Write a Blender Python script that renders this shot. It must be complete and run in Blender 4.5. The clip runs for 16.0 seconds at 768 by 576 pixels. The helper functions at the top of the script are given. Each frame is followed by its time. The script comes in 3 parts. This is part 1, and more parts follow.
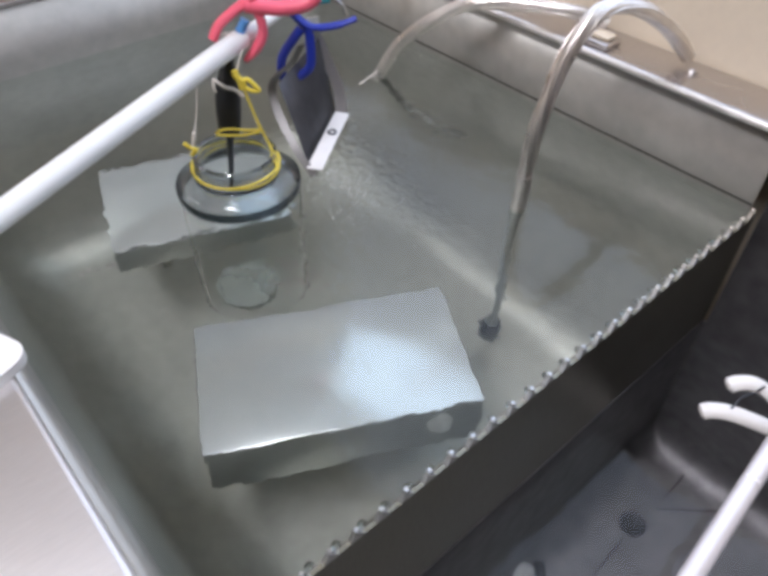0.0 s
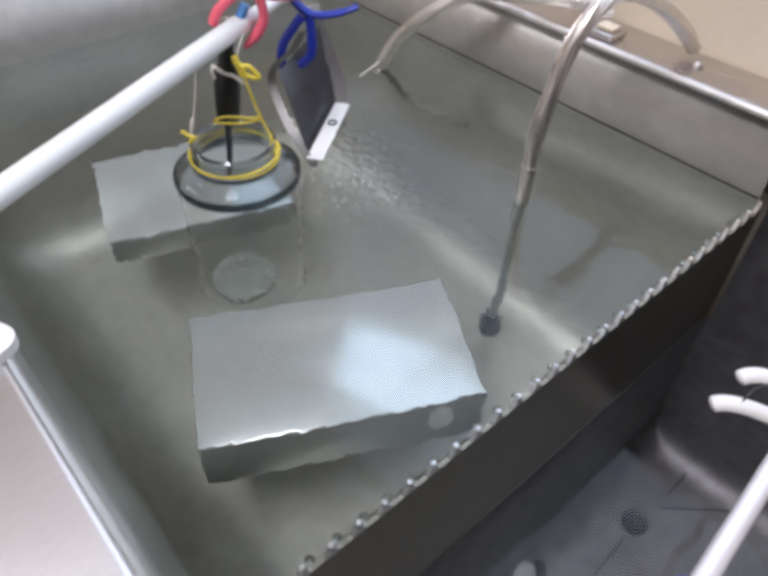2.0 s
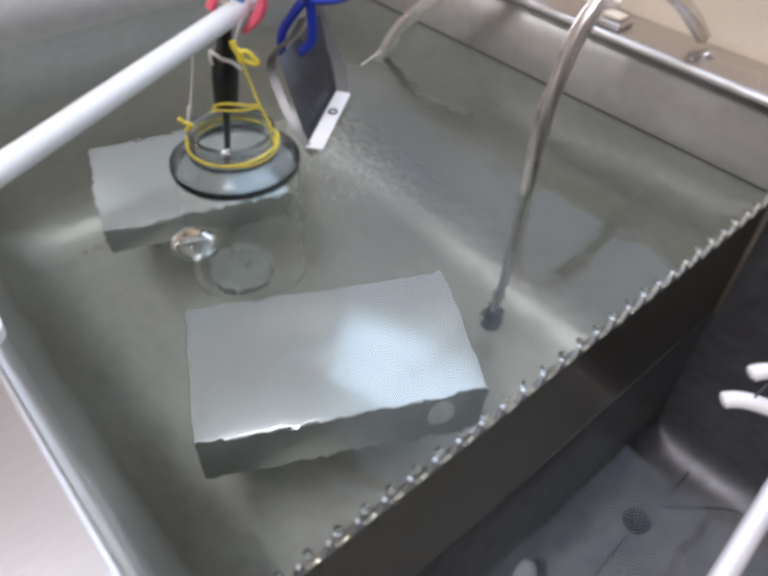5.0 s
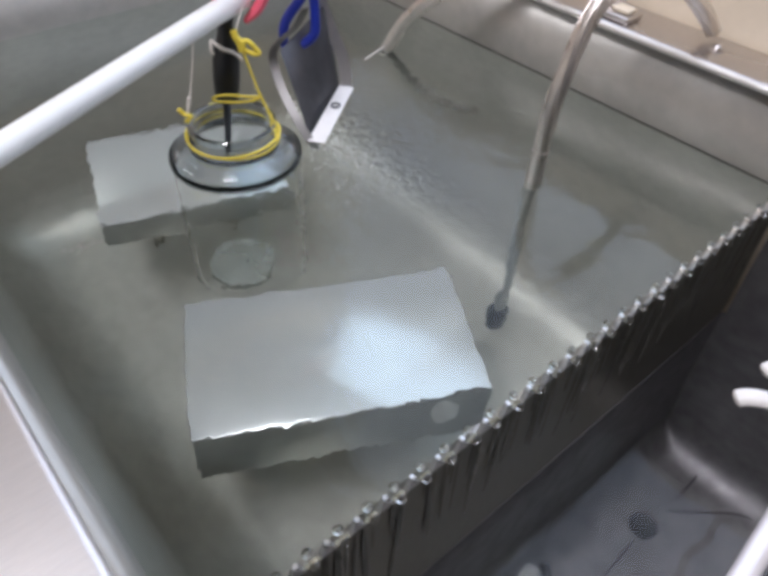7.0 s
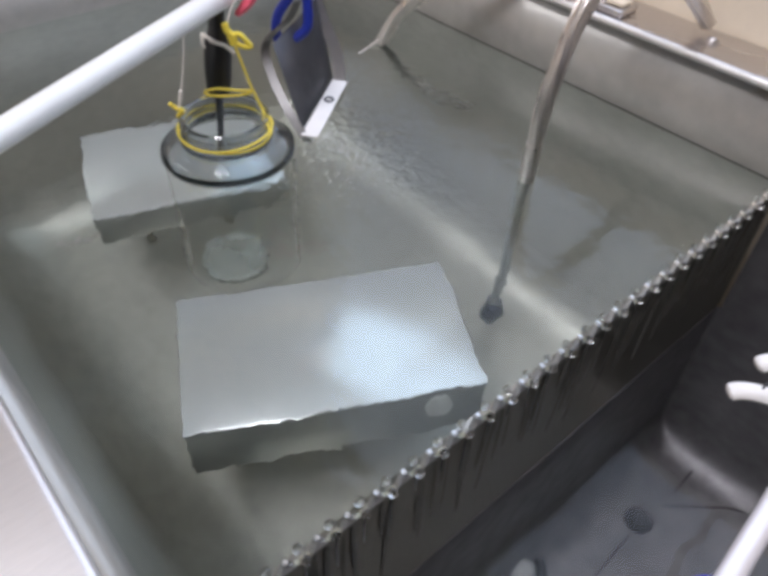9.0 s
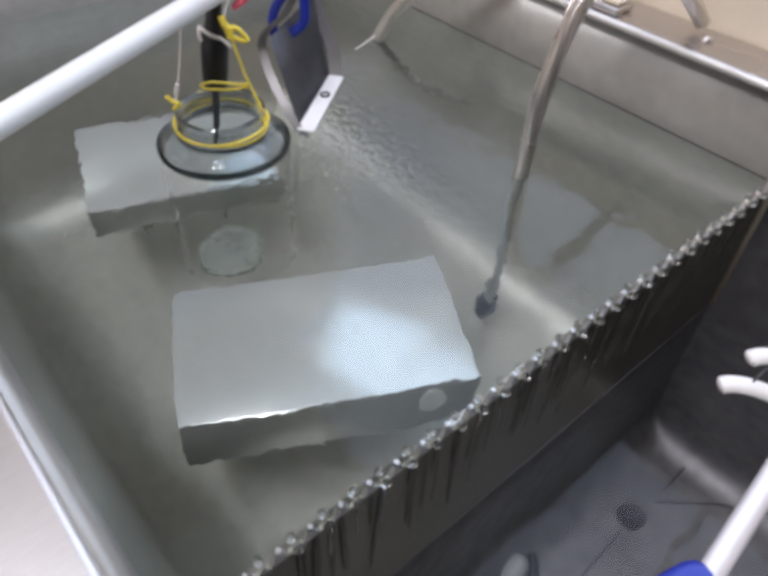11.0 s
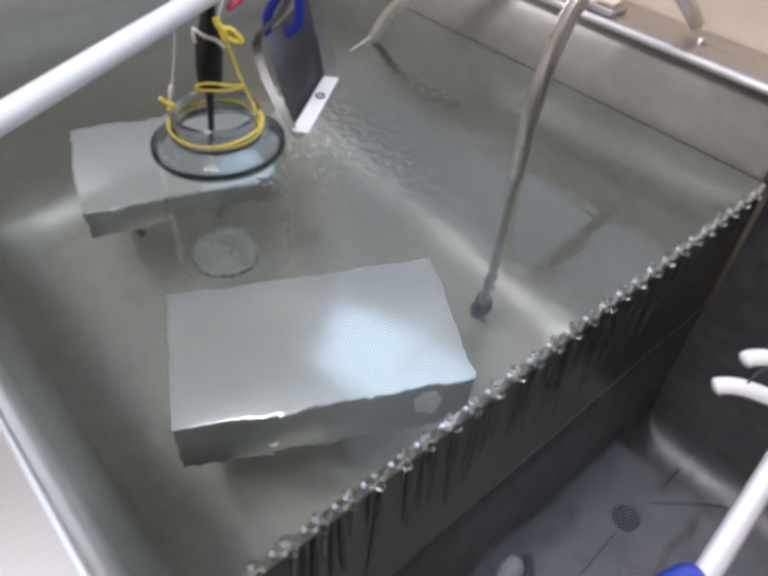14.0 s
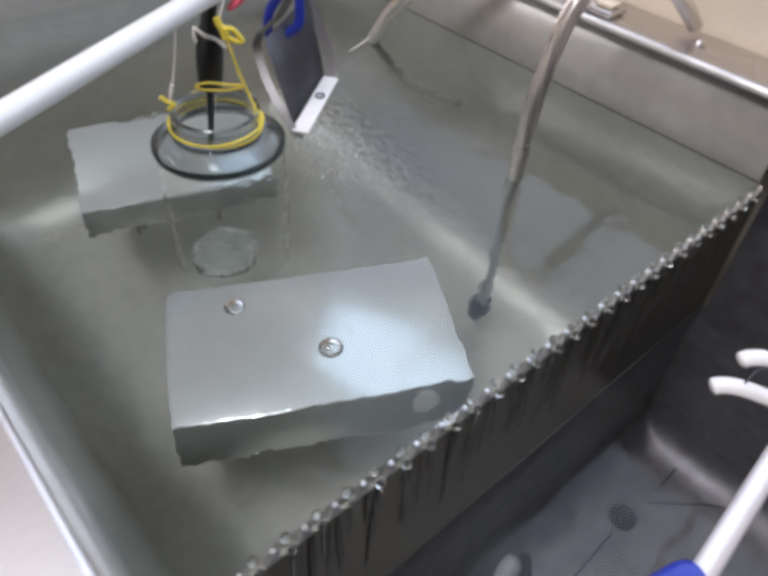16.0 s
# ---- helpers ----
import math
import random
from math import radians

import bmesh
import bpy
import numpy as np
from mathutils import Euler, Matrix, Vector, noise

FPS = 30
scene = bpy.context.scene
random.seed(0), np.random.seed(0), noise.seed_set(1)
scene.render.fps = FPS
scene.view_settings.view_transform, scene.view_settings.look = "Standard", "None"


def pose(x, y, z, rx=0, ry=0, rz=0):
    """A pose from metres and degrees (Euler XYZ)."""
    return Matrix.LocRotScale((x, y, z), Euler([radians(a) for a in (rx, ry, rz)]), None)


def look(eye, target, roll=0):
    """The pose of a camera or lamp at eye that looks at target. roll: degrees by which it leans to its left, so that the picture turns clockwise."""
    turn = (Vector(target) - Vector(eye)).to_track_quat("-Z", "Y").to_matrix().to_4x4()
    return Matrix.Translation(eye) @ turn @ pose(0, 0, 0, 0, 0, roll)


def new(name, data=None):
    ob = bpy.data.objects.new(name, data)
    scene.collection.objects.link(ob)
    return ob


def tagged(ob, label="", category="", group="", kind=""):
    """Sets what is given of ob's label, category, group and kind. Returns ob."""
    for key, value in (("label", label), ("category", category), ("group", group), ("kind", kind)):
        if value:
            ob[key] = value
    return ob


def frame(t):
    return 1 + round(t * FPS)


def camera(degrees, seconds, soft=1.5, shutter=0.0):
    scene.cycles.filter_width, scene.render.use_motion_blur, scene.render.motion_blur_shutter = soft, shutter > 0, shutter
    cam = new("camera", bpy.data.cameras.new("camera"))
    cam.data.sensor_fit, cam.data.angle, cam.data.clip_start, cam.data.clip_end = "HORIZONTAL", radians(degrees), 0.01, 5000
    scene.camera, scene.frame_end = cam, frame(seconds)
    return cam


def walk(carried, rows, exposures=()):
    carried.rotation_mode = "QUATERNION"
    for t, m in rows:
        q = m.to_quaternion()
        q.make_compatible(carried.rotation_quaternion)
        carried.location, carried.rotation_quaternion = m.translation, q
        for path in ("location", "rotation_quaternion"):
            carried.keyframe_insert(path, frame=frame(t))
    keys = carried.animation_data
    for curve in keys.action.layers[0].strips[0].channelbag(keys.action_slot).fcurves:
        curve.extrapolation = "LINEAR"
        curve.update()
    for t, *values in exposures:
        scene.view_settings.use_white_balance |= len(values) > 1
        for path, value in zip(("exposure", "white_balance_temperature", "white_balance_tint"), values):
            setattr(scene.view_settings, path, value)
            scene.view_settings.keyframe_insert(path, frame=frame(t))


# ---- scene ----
cam = camera(59.3, 16.0, soft=4.2)
PATH = [
    (0, (0.148, -0.559, 0.384), (-0.921, 0.4, -1.009), 1.1),
    (0.5, (0.143, -0.562, 0.38), (-0.926, 0.403, -1.008), 1.6),
    (1, (0.144, -0.562, 0.377), (-0.926, 0.406, -1.008), 1.6),
    (1.5, (0.143, -0.563, 0.373), (-0.921, 0.411, -1.012), 1.8),
    (2, (0.143, -0.562, 0.369), (-0.919, 0.412, -1.018), 1.9),
    (2.5, (0.141, -0.563, 0.366), (-0.918, 0.413, -1.021), 1.9),
    (3, (0.144, -0.561, 0.364), (-0.911, 0.413, -1.027), 1.8),
    (3.5, (0.142, -0.559, 0.361), (-0.911, 0.415, -1.033), 1.9),
    (4, (0.14, -0.56, 0.359), (-0.912, 0.414, -1.036), 2.2),
    (6.5, (0.135, -0.554, 0.347), (-0.928, 0.416, -1.042), 2.4),
    (7, (0.135, -0.555, 0.342), (-0.934, 0.417, -1.041), 2.5),
    (7.5, (0.135, -0.552, 0.345), (-0.928, 0.415, -1.046), 2.5),
    (8, (0.133, -0.552, 0.344), (-0.927, 0.414, -1.05), 2.5),
    (8.5, (0.134, -0.552, 0.34), (-0.925, 0.42, -1.051), 2.6),
    (9, (0.137, -0.551, 0.339), (-0.923, 0.42, -1.051), 2.5),
    (11.5, (0.141, -0.554, 0.337), (-0.908, 0.429, -1.053), 3.4),
    (12, (0.141, -0.554, 0.338), (-0.908, 0.43, -1.052), 3.4),
    (12.5, (0.14, -0.553, 0.338), (-0.91, 0.432, -1.051), 3.4),
    (13, (0.139, -0.553, 0.336), (-0.91, 0.438, -1.048), 3.5),
    (13.5, (0.14, -0.552, 0.337), (-0.907, 0.439, -1.05), 3.5),
    (14, (0.141, -0.552, 0.337), (-0.904, 0.438, -1.051), 3.5),
    (14.5, (0.142, -0.553, 0.337), (-0.905, 0.439, -1.048), 3.6),
    (15, (0.14, -0.554, 0.338), (-0.905, 0.44, -1.047), 3.8),
    (15.5, (0.14, -0.554, 0.338), (-0.903, 0.444, -1.046), 3.9),
    (16, (0.141, -0.555, 0.338), (-0.898, 0.443, -1.049), 4.0),
]
walk(cam, [(t, look(e, a, r)) for t, e, a, r in PATH])

# ---- light ----
world = bpy.data.worlds.new("room_air")
world.use_nodes = True
scene.world = world
world.node_tree.nodes["Background"].inputs[0].default_value = (0.55, 0.57, 0.6, 1)
world.node_tree.nodes["Background"].inputs[1].default_value = 0.045
scene.view_settings.exposure = 0.0


def area_lamp(name, x, y, z, w, d, power, colour):
    data = bpy.data.lights.new(name, "AREA")
    data.shape, data.size, data.size_y, data.energy, data.color = "RECTANGLE", w, d, power, colour
    ob = new(name, data)
    ob.matrix_world = pose(x, y, z)
    return ob


COOL = (0.915, 0.895, 0.975)
# unseen fill, added to lighten the walls on the left
area_lamp("fill_left", -2.1, -1.9, 1.72, 1.2, 0.4, 8, COOL)
area_lamp("ceiling_lamp_over_sink", 0.02, -0.92, 1.72, 0.8, 0.25, 29, COOL)
# weak unseen fill, added on the front side of the room
area_lamp("fill_front", -0.2, -1.7, 1.72, 1.2, 0.3, 2, COOL)


# ---- materials ----
def nodes_of(name):
    m = bpy.data.materials.new(name)
    m.use_nodes = True
    t = m.node_tree
    return m, t, t.nodes["Principled BSDF"]


def surface(name, colour, rough=0.5, metal=0.0, vary=0.12, grain=40.0, blotch=5.0, bump=0.1, stretch=(1, 1, 1), rough_vary=0.1, **more):
    """Colour and gloss varied at two scales, with a fine relief."""
    m, t, b = nodes_of(name)
    n, l = t.nodes, t.links
    co = n.new("ShaderNodeTexCoord")
    mp = n.new("ShaderNodeMapping")
    mp.inputs["Scale"].default_value = stretch
    l.new(co.outputs["Object"], mp.inputs[0])
    fine, broad = n.new("ShaderNodeTexNoise"), n.new("ShaderNodeTexNoise")
    for tex, sc, det in ((fine, grain, 4), (broad, blotch, 5)):
        tex.inputs["Scale"].default_value, tex.inputs["Detail"].default_value = sc, det
    l.new(mp.outputs[0], fine.inputs[0])
    l.new(co.outputs["Object"], broad.inputs[0])
    mix = n.new("ShaderNodeMath")
    mix.operation = "ADD"
    l.new(fine.outputs[0], mix.inputs[0])
    l.new(broad.outputs[0], mix.inputs[1])
    ramp = n.new("ShaderNodeMapRange")
    ramp.inputs[1].default_value, ramp.inputs[2].default_value = 0.7, 1.3
    ramp.inputs[3].default_value, ramp.inputs[4].default_value = 1 - vary, 1 + vary
    l.new(mix.outputs[0], ramp.inputs[0])
    tint = n.new("ShaderNodeVectorMath")
    tint.operation = "SCALE"
    tint.inputs[0].default_value = colour
    l.new(ramp.outputs[0], tint.inputs["Scale"])
    l.new(tint.outputs[0], b.inputs["Base Color"])
    rr = n.new("ShaderNodeMapRange")
    rr.inputs[1].default_value, rr.inputs[2].default_value = 0.3, 0.7
    rr.inputs[3].default_value, rr.inputs[4].default_value = max(0.02, rough - rough_vary), min(1, rough + rough_vary)
    l.new(broad.outputs[0], rr.inputs[0])
    l.new(rr.outputs[0], b.inputs["Roughness"])
    if bump:
        bp = n.new("ShaderNodeBump")
        bp.inputs["Strength"].default_value, bp.inputs["Distance"].default_value = bump, 0.0006
        l.new(fine.outputs[0], bp.inputs["Height"])
        l.new(bp.outputs[0], b.inputs["Normal"])
    b.inputs["Metallic"].default_value = metal
    for key, value in more.items():
        b.inputs[key.replace("_", " ")].default_value = value
    return m


STEEL = surface("brushed_steel", (0.48, 0.48, 0.48), 0.34, 1.0, 0.08, 90, 4, 0.12, (1, 12, 1), 0.08)
# darker copy of the basin steel: the side basin's shade is in this colour
SHADED_BOWL = surface("shaded_basin_steel", (0.165, 0.16, 0.164), 0.56, 0.85, 0.3, 50, 6, 0.12, (1, 1, 1), 0.1)
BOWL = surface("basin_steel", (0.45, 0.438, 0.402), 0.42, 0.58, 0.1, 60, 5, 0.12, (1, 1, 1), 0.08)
LEDGE = surface("ledge_steel", (0.6, 0.57, 0.56), 0.3, 1.0, 0.06, 90, 5, 0.1, (12, 1, 1), 0.06)
DECK = surface("glare_deck_steel", (0.8, 0.76, 0.74), 0.4, 0.9, 0.05, 90, 4, 0.08, (12, 1, 1), 0.06)
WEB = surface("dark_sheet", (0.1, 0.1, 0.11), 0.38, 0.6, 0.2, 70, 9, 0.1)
MARK = surface("water_line", (0.05, 0.05, 0.045), 0.6, 0.1, 0.3, 70, 6, 0.1)
# weir plate and teeth: one steel, shade and wet glints put into two colours
WEIR = surface("shaded_weir_steel", (0.27, 0.255, 0.2), 0.36, 1.0, 0.12, 70, 6, 0.15, (1, 8, 1), 0.08)
TOOTH_GLINT = surface("glint_tooth_steel", (0.72, 0.71, 0.69), 0.28, 1.0, 0.15, 90, 30, 0.1)
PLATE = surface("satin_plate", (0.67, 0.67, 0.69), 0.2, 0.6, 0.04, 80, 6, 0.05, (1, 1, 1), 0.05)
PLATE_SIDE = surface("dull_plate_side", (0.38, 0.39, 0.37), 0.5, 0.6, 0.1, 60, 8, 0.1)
BRAID = surface("braided_steel", (0.78, 0.74, 0.7), 0.35, 1.0, 0.22, 900, 30, 0.5)
DIM_ARM = surface("dimmed_strip", (0.27, 0.262, 0.255), 0.55, 1.0, 0.1, 90, 8, 0.05)
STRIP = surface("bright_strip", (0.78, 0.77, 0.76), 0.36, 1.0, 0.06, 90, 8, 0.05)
EDGE_LIGHT = surface("edge_highlight_steel", (0.86, 0.83, 0.81), 0.4, 0.8, 0.1, 90, 12, 0.1, (1, 8, 8))
DIM_HOSE = surface("dimmed_hose_steel", (0.2, 0.2, 0.19), 0.5, 0.5, 0.2, 90, 20, 0.1)
SHAFT = surface("white_enamel", (0.72, 0.69, 0.71), 0.22, 0.25, 0.06, 90, 12, 0.04)
PVC = surface("white_pvc", (0.8, 0.8, 0.77), 0.35, 0, 0.04, 60, 9, 0.05)
WHITE = surface("white_plastic", (0.8, 0.78, 0.76), 0.4, 0, 0.06, 60, 12, 0.08)
PINK = surface("pink_plastic", (0.85, 0.13, 0.2), 0.35, 0, 0.06, 60, 12, 0.05)
BLUE = surface("blue_plastic", (0.015, 0.035, 0.35), 0.35, 0, 0.08, 60, 12, 0.05)
SKY = surface("light_blue_plastic", (0.1, 0.3, 0.65), 0.4, 0, 0.08, 60, 12, 0.05)
TEAL = surface("teal_plastic", (0.05, 0.4, 0.45), 0.4, 0, 0.08, 60, 12, 0.05)
BLACK = surface("black_rubber", (0.012, 0.012, 0.013), 0.35, 0, 0.2, 80, 12, 0.1)
DARK = surface("dark_fitting", (0.05, 0.055, 0.065), 0.4, 0.4, 0.2, 80, 12, 0.1)
YELLOW = surface("yellow_cord", (0.78, 0.62, 0.07), 0.6, 0, 0.15, 700, 30, 0.4)
STRING = surface("white_string", (0.7, 0.66, 0.6), 0.8, 0, 0.15, 700, 30, 0.4)
BEIGE = surface("beige_paint", (0.8, 0.7, 0.56), 0.6, 0, 0.03, 120, 2, 0.1)
GREY = surface("grey_paint", (0.13, 0.12, 0.12), 0.6, 0, 0.05, 120, 2, 0.1)
CEIL = surface("ceiling_paint", (0.75, 0.74, 0.71), 0.8, 0, 0.03, 60, 2, 0.1)
TILE = surface("floor_grey", (0.2, 0.19, 0.18), 0.5, 0, 0.15, 40, 3, 0.1)
PALE = surface("pale_patch_grey", (0.62, 0.63, 0.6), 0.6, 0, 0.2, 90, 30, 0.2)
GLINT_PIPE = surface("glint_and_pipe_grey", (0.3, 0.31, 0.3), 0.25, 0, 0.1, 60, 30, 0.05)
FROTH = surface("froth_white", (0.72, 0.74, 0.74), 0.3, 0, 0.05, 60, 12, 0.0, Transmission_Weight=0.5)
HOLE_SHADE = surface("hole_and_crease_shade", (0.02, 0.02, 0.022), 0.5, 0.2, 0.2, 60, 12, 0.1)


def clear(name, colour, ior, rough=0.0, ripple=(), stirred=None):
    """A clear body; ripple: (scale, distance) pairs of small waves; stirred: centre, radius, scale and distance of a choppy patch."""
    m, t, b = nodes_of(name)
    n, l = t.nodes, t.links
    b.inputs["Base Color"].default_value = (*colour, 1)
    b.inputs["Transmission Weight"].default_value = 1
    b.inputs["Roughness"].default_value, b.inputs["IOR"].default_value = rough, ior
    last = None
    co = n.new("ShaderNodeTexCoord")
    for sc, dist in ripple:
        tex = n.new("ShaderNodeTexNoise")
        tex.inputs["Scale"].default_value, tex.inputs["Detail"].default_value = sc, 2
        l.new(co.outputs["Object"], tex.inputs[0])
        bp = n.new("ShaderNodeBump")
        bp.inputs["Strength"].default_value, bp.inputs["Distance"].default_value = 1, dist
        l.new(tex.outputs[0], bp.inputs["Height"])
        if last:
            l.new(last.outputs[0], bp.inputs["Normal"])
        last = bp
    if stirred:
        (cx, cy), radius, sc, dist = stirred
        sub = n.new("ShaderNodeVectorMath")
        sub.operation = "DISTANCE"
        sub.inputs[1].default_value = (cx, cy, 0)
        l.new(co.outputs["Object"], sub.inputs[0])
        fade = n.new("ShaderNodeMapRange")
        fade.interpolation_type = "SMOOTHSTEP"
        fade.inputs[1].default_value, fade.inputs[2].default_value = radius, 0.02
        fade.inputs[3].default_value, fade.inputs[4].default_value = 0, 1
        l.new(sub.outputs["Value"], fade.inputs[0])
        tex = n.new("ShaderNodeTexNoise")
        tex.inputs["Scale"].default_value, tex.inputs["Detail"].default_value = sc, 3
        l.new(co.outputs["Object"], tex.inputs[0])
        mul = n.new("ShaderNodeMath")
        mul.operation = "MULTIPLY"
        l.new(tex.outputs[0], mul.inputs[0])
        l.new(fade.outputs[0], mul.inputs[1])
        bp = n.new("ShaderNodeBump")
        bp.inputs["Strength"].default_value, bp.inputs["Distance"].default_value = 1, dist
        l.new(mul.outputs[0], bp.inputs["Height"])
        l.new(last.outputs[0], bp.inputs["Normal"])
        last = bp
    if last:
        l.new(last.outputs[0], b.inputs["Normal"])
    return m


WATER = clear("tank_water", (0.66, 0.745, 0.68), 1.333, 0.0, ((16, 0.0011), (60, 0.0005)), ((-0.32, -0.18), 0.25, 90, 0.002))
STILL = clear("basin_water", (0.94, 0.96, 0.95), 1.333, 0.0, ((12, 0.0015),))
GLASS = clear("jar_glass", (0.62, 0.65, 0.67), 1.45)
WET_GLASS = clear("wet_jar_glass", (0.99, 0.995, 0.99), 1.008)
MILKY = surface("milky_glass", (0.4, 0.42, 0.39), 0.3, 0, 0.1, 60, 15, 0.05, Transmission_Weight=0.6)
AIR = clear("air_in_water", (0.98, 0.99, 0.99), 0.75)
RING_DARK = clear("refraction_ring_dark", (0.12, 0.14, 0.16), 1.45)
BEAD = clear("water_bead", (0.97, 0.98, 0.98), 1.5)


# ---- shapes ----
def part(name, bm, material, parent=None, label="", smooth=True, crease=38, sheet=False):
    me = bpy.data.meshes.new(name)
    if sheet:
        bmesh.ops.reverse_faces(bm, faces=[f for f in bm.faces if f.normal.z < 0])
    else:
        bmesh.ops.recalc_face_normals(bm, faces=bm.faces[:])
    bm.to_mesh(me)
    bm.free()
    if smooth:
        me.polygons.foreach_set("use_smooth", [True] * len(me.polygons))
        me.set_sharp_from_angle(angle=radians(crease))
    me.materials.append(material)
    ob = new(name, me)
    if parent:
        ob.parent = parent
    if label:
        ob["label"] = label
    return ob


def thing(name, label, category, x=0, y=0, z=0, group="", kind=""):
    ob = new(name)
    ob.empty_display_size = 0.03
    ob.matrix_world = pose(x, y, z)
    return tagged(ob, label, category, group, kind)


def block(size, at=(0, 0, 0), turn=None, bevel=0.0, bm=None, seg=2):
    bm = bm or bmesh.new()
    made = bmesh.ops.create_cube(bm, size=1)["verts"]
    m = Matrix.Translation(at) @ (turn.to_4x4() if turn else Matrix()) @ Matrix.Diagonal((*size, 1))
    bmesh.ops.transform(bm, matrix=m, verts=made)
    if bevel:
        edges = list({e for v in made for e in v.link_edges})
        bmesh.ops.bevel(bm, geom=edges, offset=bevel, segments=seg, profile=0.5, affect="EDGES")
    return bm


def smooth_path(pts, steps=6):
    """A rounded line through the points."""
    pts = [Vector(p) for p in pts]
    out = []
    for i in range(len(pts) - 1):
        a, b, c, d = pts[max(i - 1, 0)], pts[i], pts[i + 1], pts[min(i + 2, len(pts) - 1)]
        for k in range(steps):
            s = k / steps
            out.append(0.5 * (2 * b + (c - a) * s + (2 * a - 5 * b + 4 * c - d) * s * s + (3 * b - a - 3 * c + d) * s ** 3))
    return out + [pts[-1]]


def sweep(pts, r, seg=12, bm=None, flat=1.0, closed=False, up=(0, 0, 1)):
    """A tube along pts; r: one radius or one for each point; flat: width across to thickness."""
    bm = bm or bmesh.new()
    pts = [Vector(p) for p in pts]
    n = len(pts)
    radii = r if isinstance(r, (list, tuple)) else [r] * n
    side = None
    rings = []
    for i, p in enumerate(pts):
        if closed:
            d = pts[(i + 1) % n] - pts[i - 1]
        else:
            d = pts[min(i + 1, n - 1)] - pts[max(i - 1, 0)]
        d.normalize()
        if side is None:
            side = d.cross(Vector(up))
            if side.length < 0.1:
                side = d.cross(Vector((0, 1, 0.2)))
        side = (side - d * side.dot(d)).normalized()
        top = side.cross(d)
        rings.append([bm.verts.new(p + radii[i] * (math.cos(a) * side * flat + math.sin(a) * top)) for a in (2 * math.pi * k / seg for k in range(seg))])
    for i in range(n if closed else n - 1):
        a, b = rings[i], rings[(i + 1) % n]
        for k in range(seg):
            bm.faces.new((a[k], a[(k + 1) % seg], b[(k + 1) % seg], b[k]))
    if not closed:
        bm.faces.new(rings[0][::-1])
        bm.faces.new(rings[-1])
    return bm


def ribbon(pts, width, thick, across, bm=None):
    """A flat strip along pts, wide along the direction across."""
    bm = bm or bmesh.new()
    pts = [Vector(p) for p in pts]
    w = Vector(across).normalized() * width / 2
    rings = []
    for i, p in enumerate(pts):
        d = (pts[min(i + 1, len(pts) - 1)] - pts[max(i - 1, 0)]).normalized()
        nrm = d.cross(w).normalized() * thick / 2
        rings.append([bm.verts.new(p + s * w + q * nrm) for s, q in ((1, 1), (-1, 1), (-1, -1), (1, -1))])
    for a, b in zip(rings, rings[1:]):
        for k in range(4):
            bm.faces.new((a[k], a[(k + 1) % 4], b[(k + 1) % 4], b[k]))
    bm.faces.new(rings[0][::-1])
    bm.faces.new(rings[-1])
    return bm


def lathe(profile, seg=48, at=(0, 0, 0), bm=None):
    """Turns (radius, height) pairs round the upright axis."""
    bm = bm or bmesh.new()
    rings = []
    for r, z in profile:
        if r < 1e-5:
            rings.append([bm.verts.new((at[0], at[1], at[2] + z))])
        else:
            rings.append([bm.verts.new((at[0] + r * math.cos(2 * math.pi * k / seg), at[1] + r * math.sin(2 * math.pi * k / seg), at[2] + z)) for k in range(seg)])
    for a, b in zip(rings, rings[1:]):
        for k in range(seg):
            f = [a[k % len(a)], a[(k + 1) % len(a)], b[(k + 1) % len(b)], b[k % len(b)]]
            f = list(dict.fromkeys(f))
            if len(f) > 2:
                bm.faces.new(f)
    return bm


# ---- the sink ----
X1, Y2, YL, FLOOR, RIM = -0.71, 0.045, -0.557, -0.45, 0.081
XR = 0.52


def ring(x0, x1, y0, y1, z, radii, n=8):
    """A rectangle with rounded corners: radii at (x1,y1), (x0,y1), (x0,y0), (x1,y0)."""
    out = []
    for (cx, cy, sx, sy, a0), r in zip(((x1, y1, -1, -1, 0), (x0, y1, 1, -1, 90), (x0, y0, 1, 1, 180), (x1, y0, -1, 1, 270)), radii):
        for k in range(n + 1):
            a = radians(a0 + 90 * k / n)
            out.append(Vector((cx + sx * r + r * math.cos(a), cy + sy * r + r * math.sin(a), z)))
    return out


def basin(x0, x1, radii, top0, cove=0.055):
    """The inside of a bowl: upright walls, a rounded foot and a flat floor."""
    levels = [(top0, 0.0), (0.0, 0.0), (-0.2, 0.0), (FLOOR + cove, 0.0)]
    for k in range(1, 9):
        a = radians(90 * k / 8)
        levels.append((FLOOR + cove * (1 - math.sin(a)), cove * (1 - math.cos(a))))
    bm = bmesh.new()
    rings = []
    for z, ins in levels:
        lean = YL + 0.05 * (RIM - z) / (RIM - FLOOR) + (0.006 if z < 0.05 else 0)
        pts = ring(x0 + ins, x1 - ins, lean + ins, Y2 - ins, z, [max(r, 0.004) + ins * 0.25 for r in radii])
        for p in pts:
            if abs(p.x) < 0.0055 and p.z > -0.152:
                p.z = -0.152 - 0.01 * (RIM - p.z)
        rings.append([bm.verts.new(p) for p in pts])
    for a, b in zip(rings, rings[1:]):
        for k in range(len(a)):
            bm.faces.new((a[k], a[(k + 1) % len(a)], b[(k + 1) % len(b)], b[k]))
    bm.faces.new(rings[-1])
    return bm


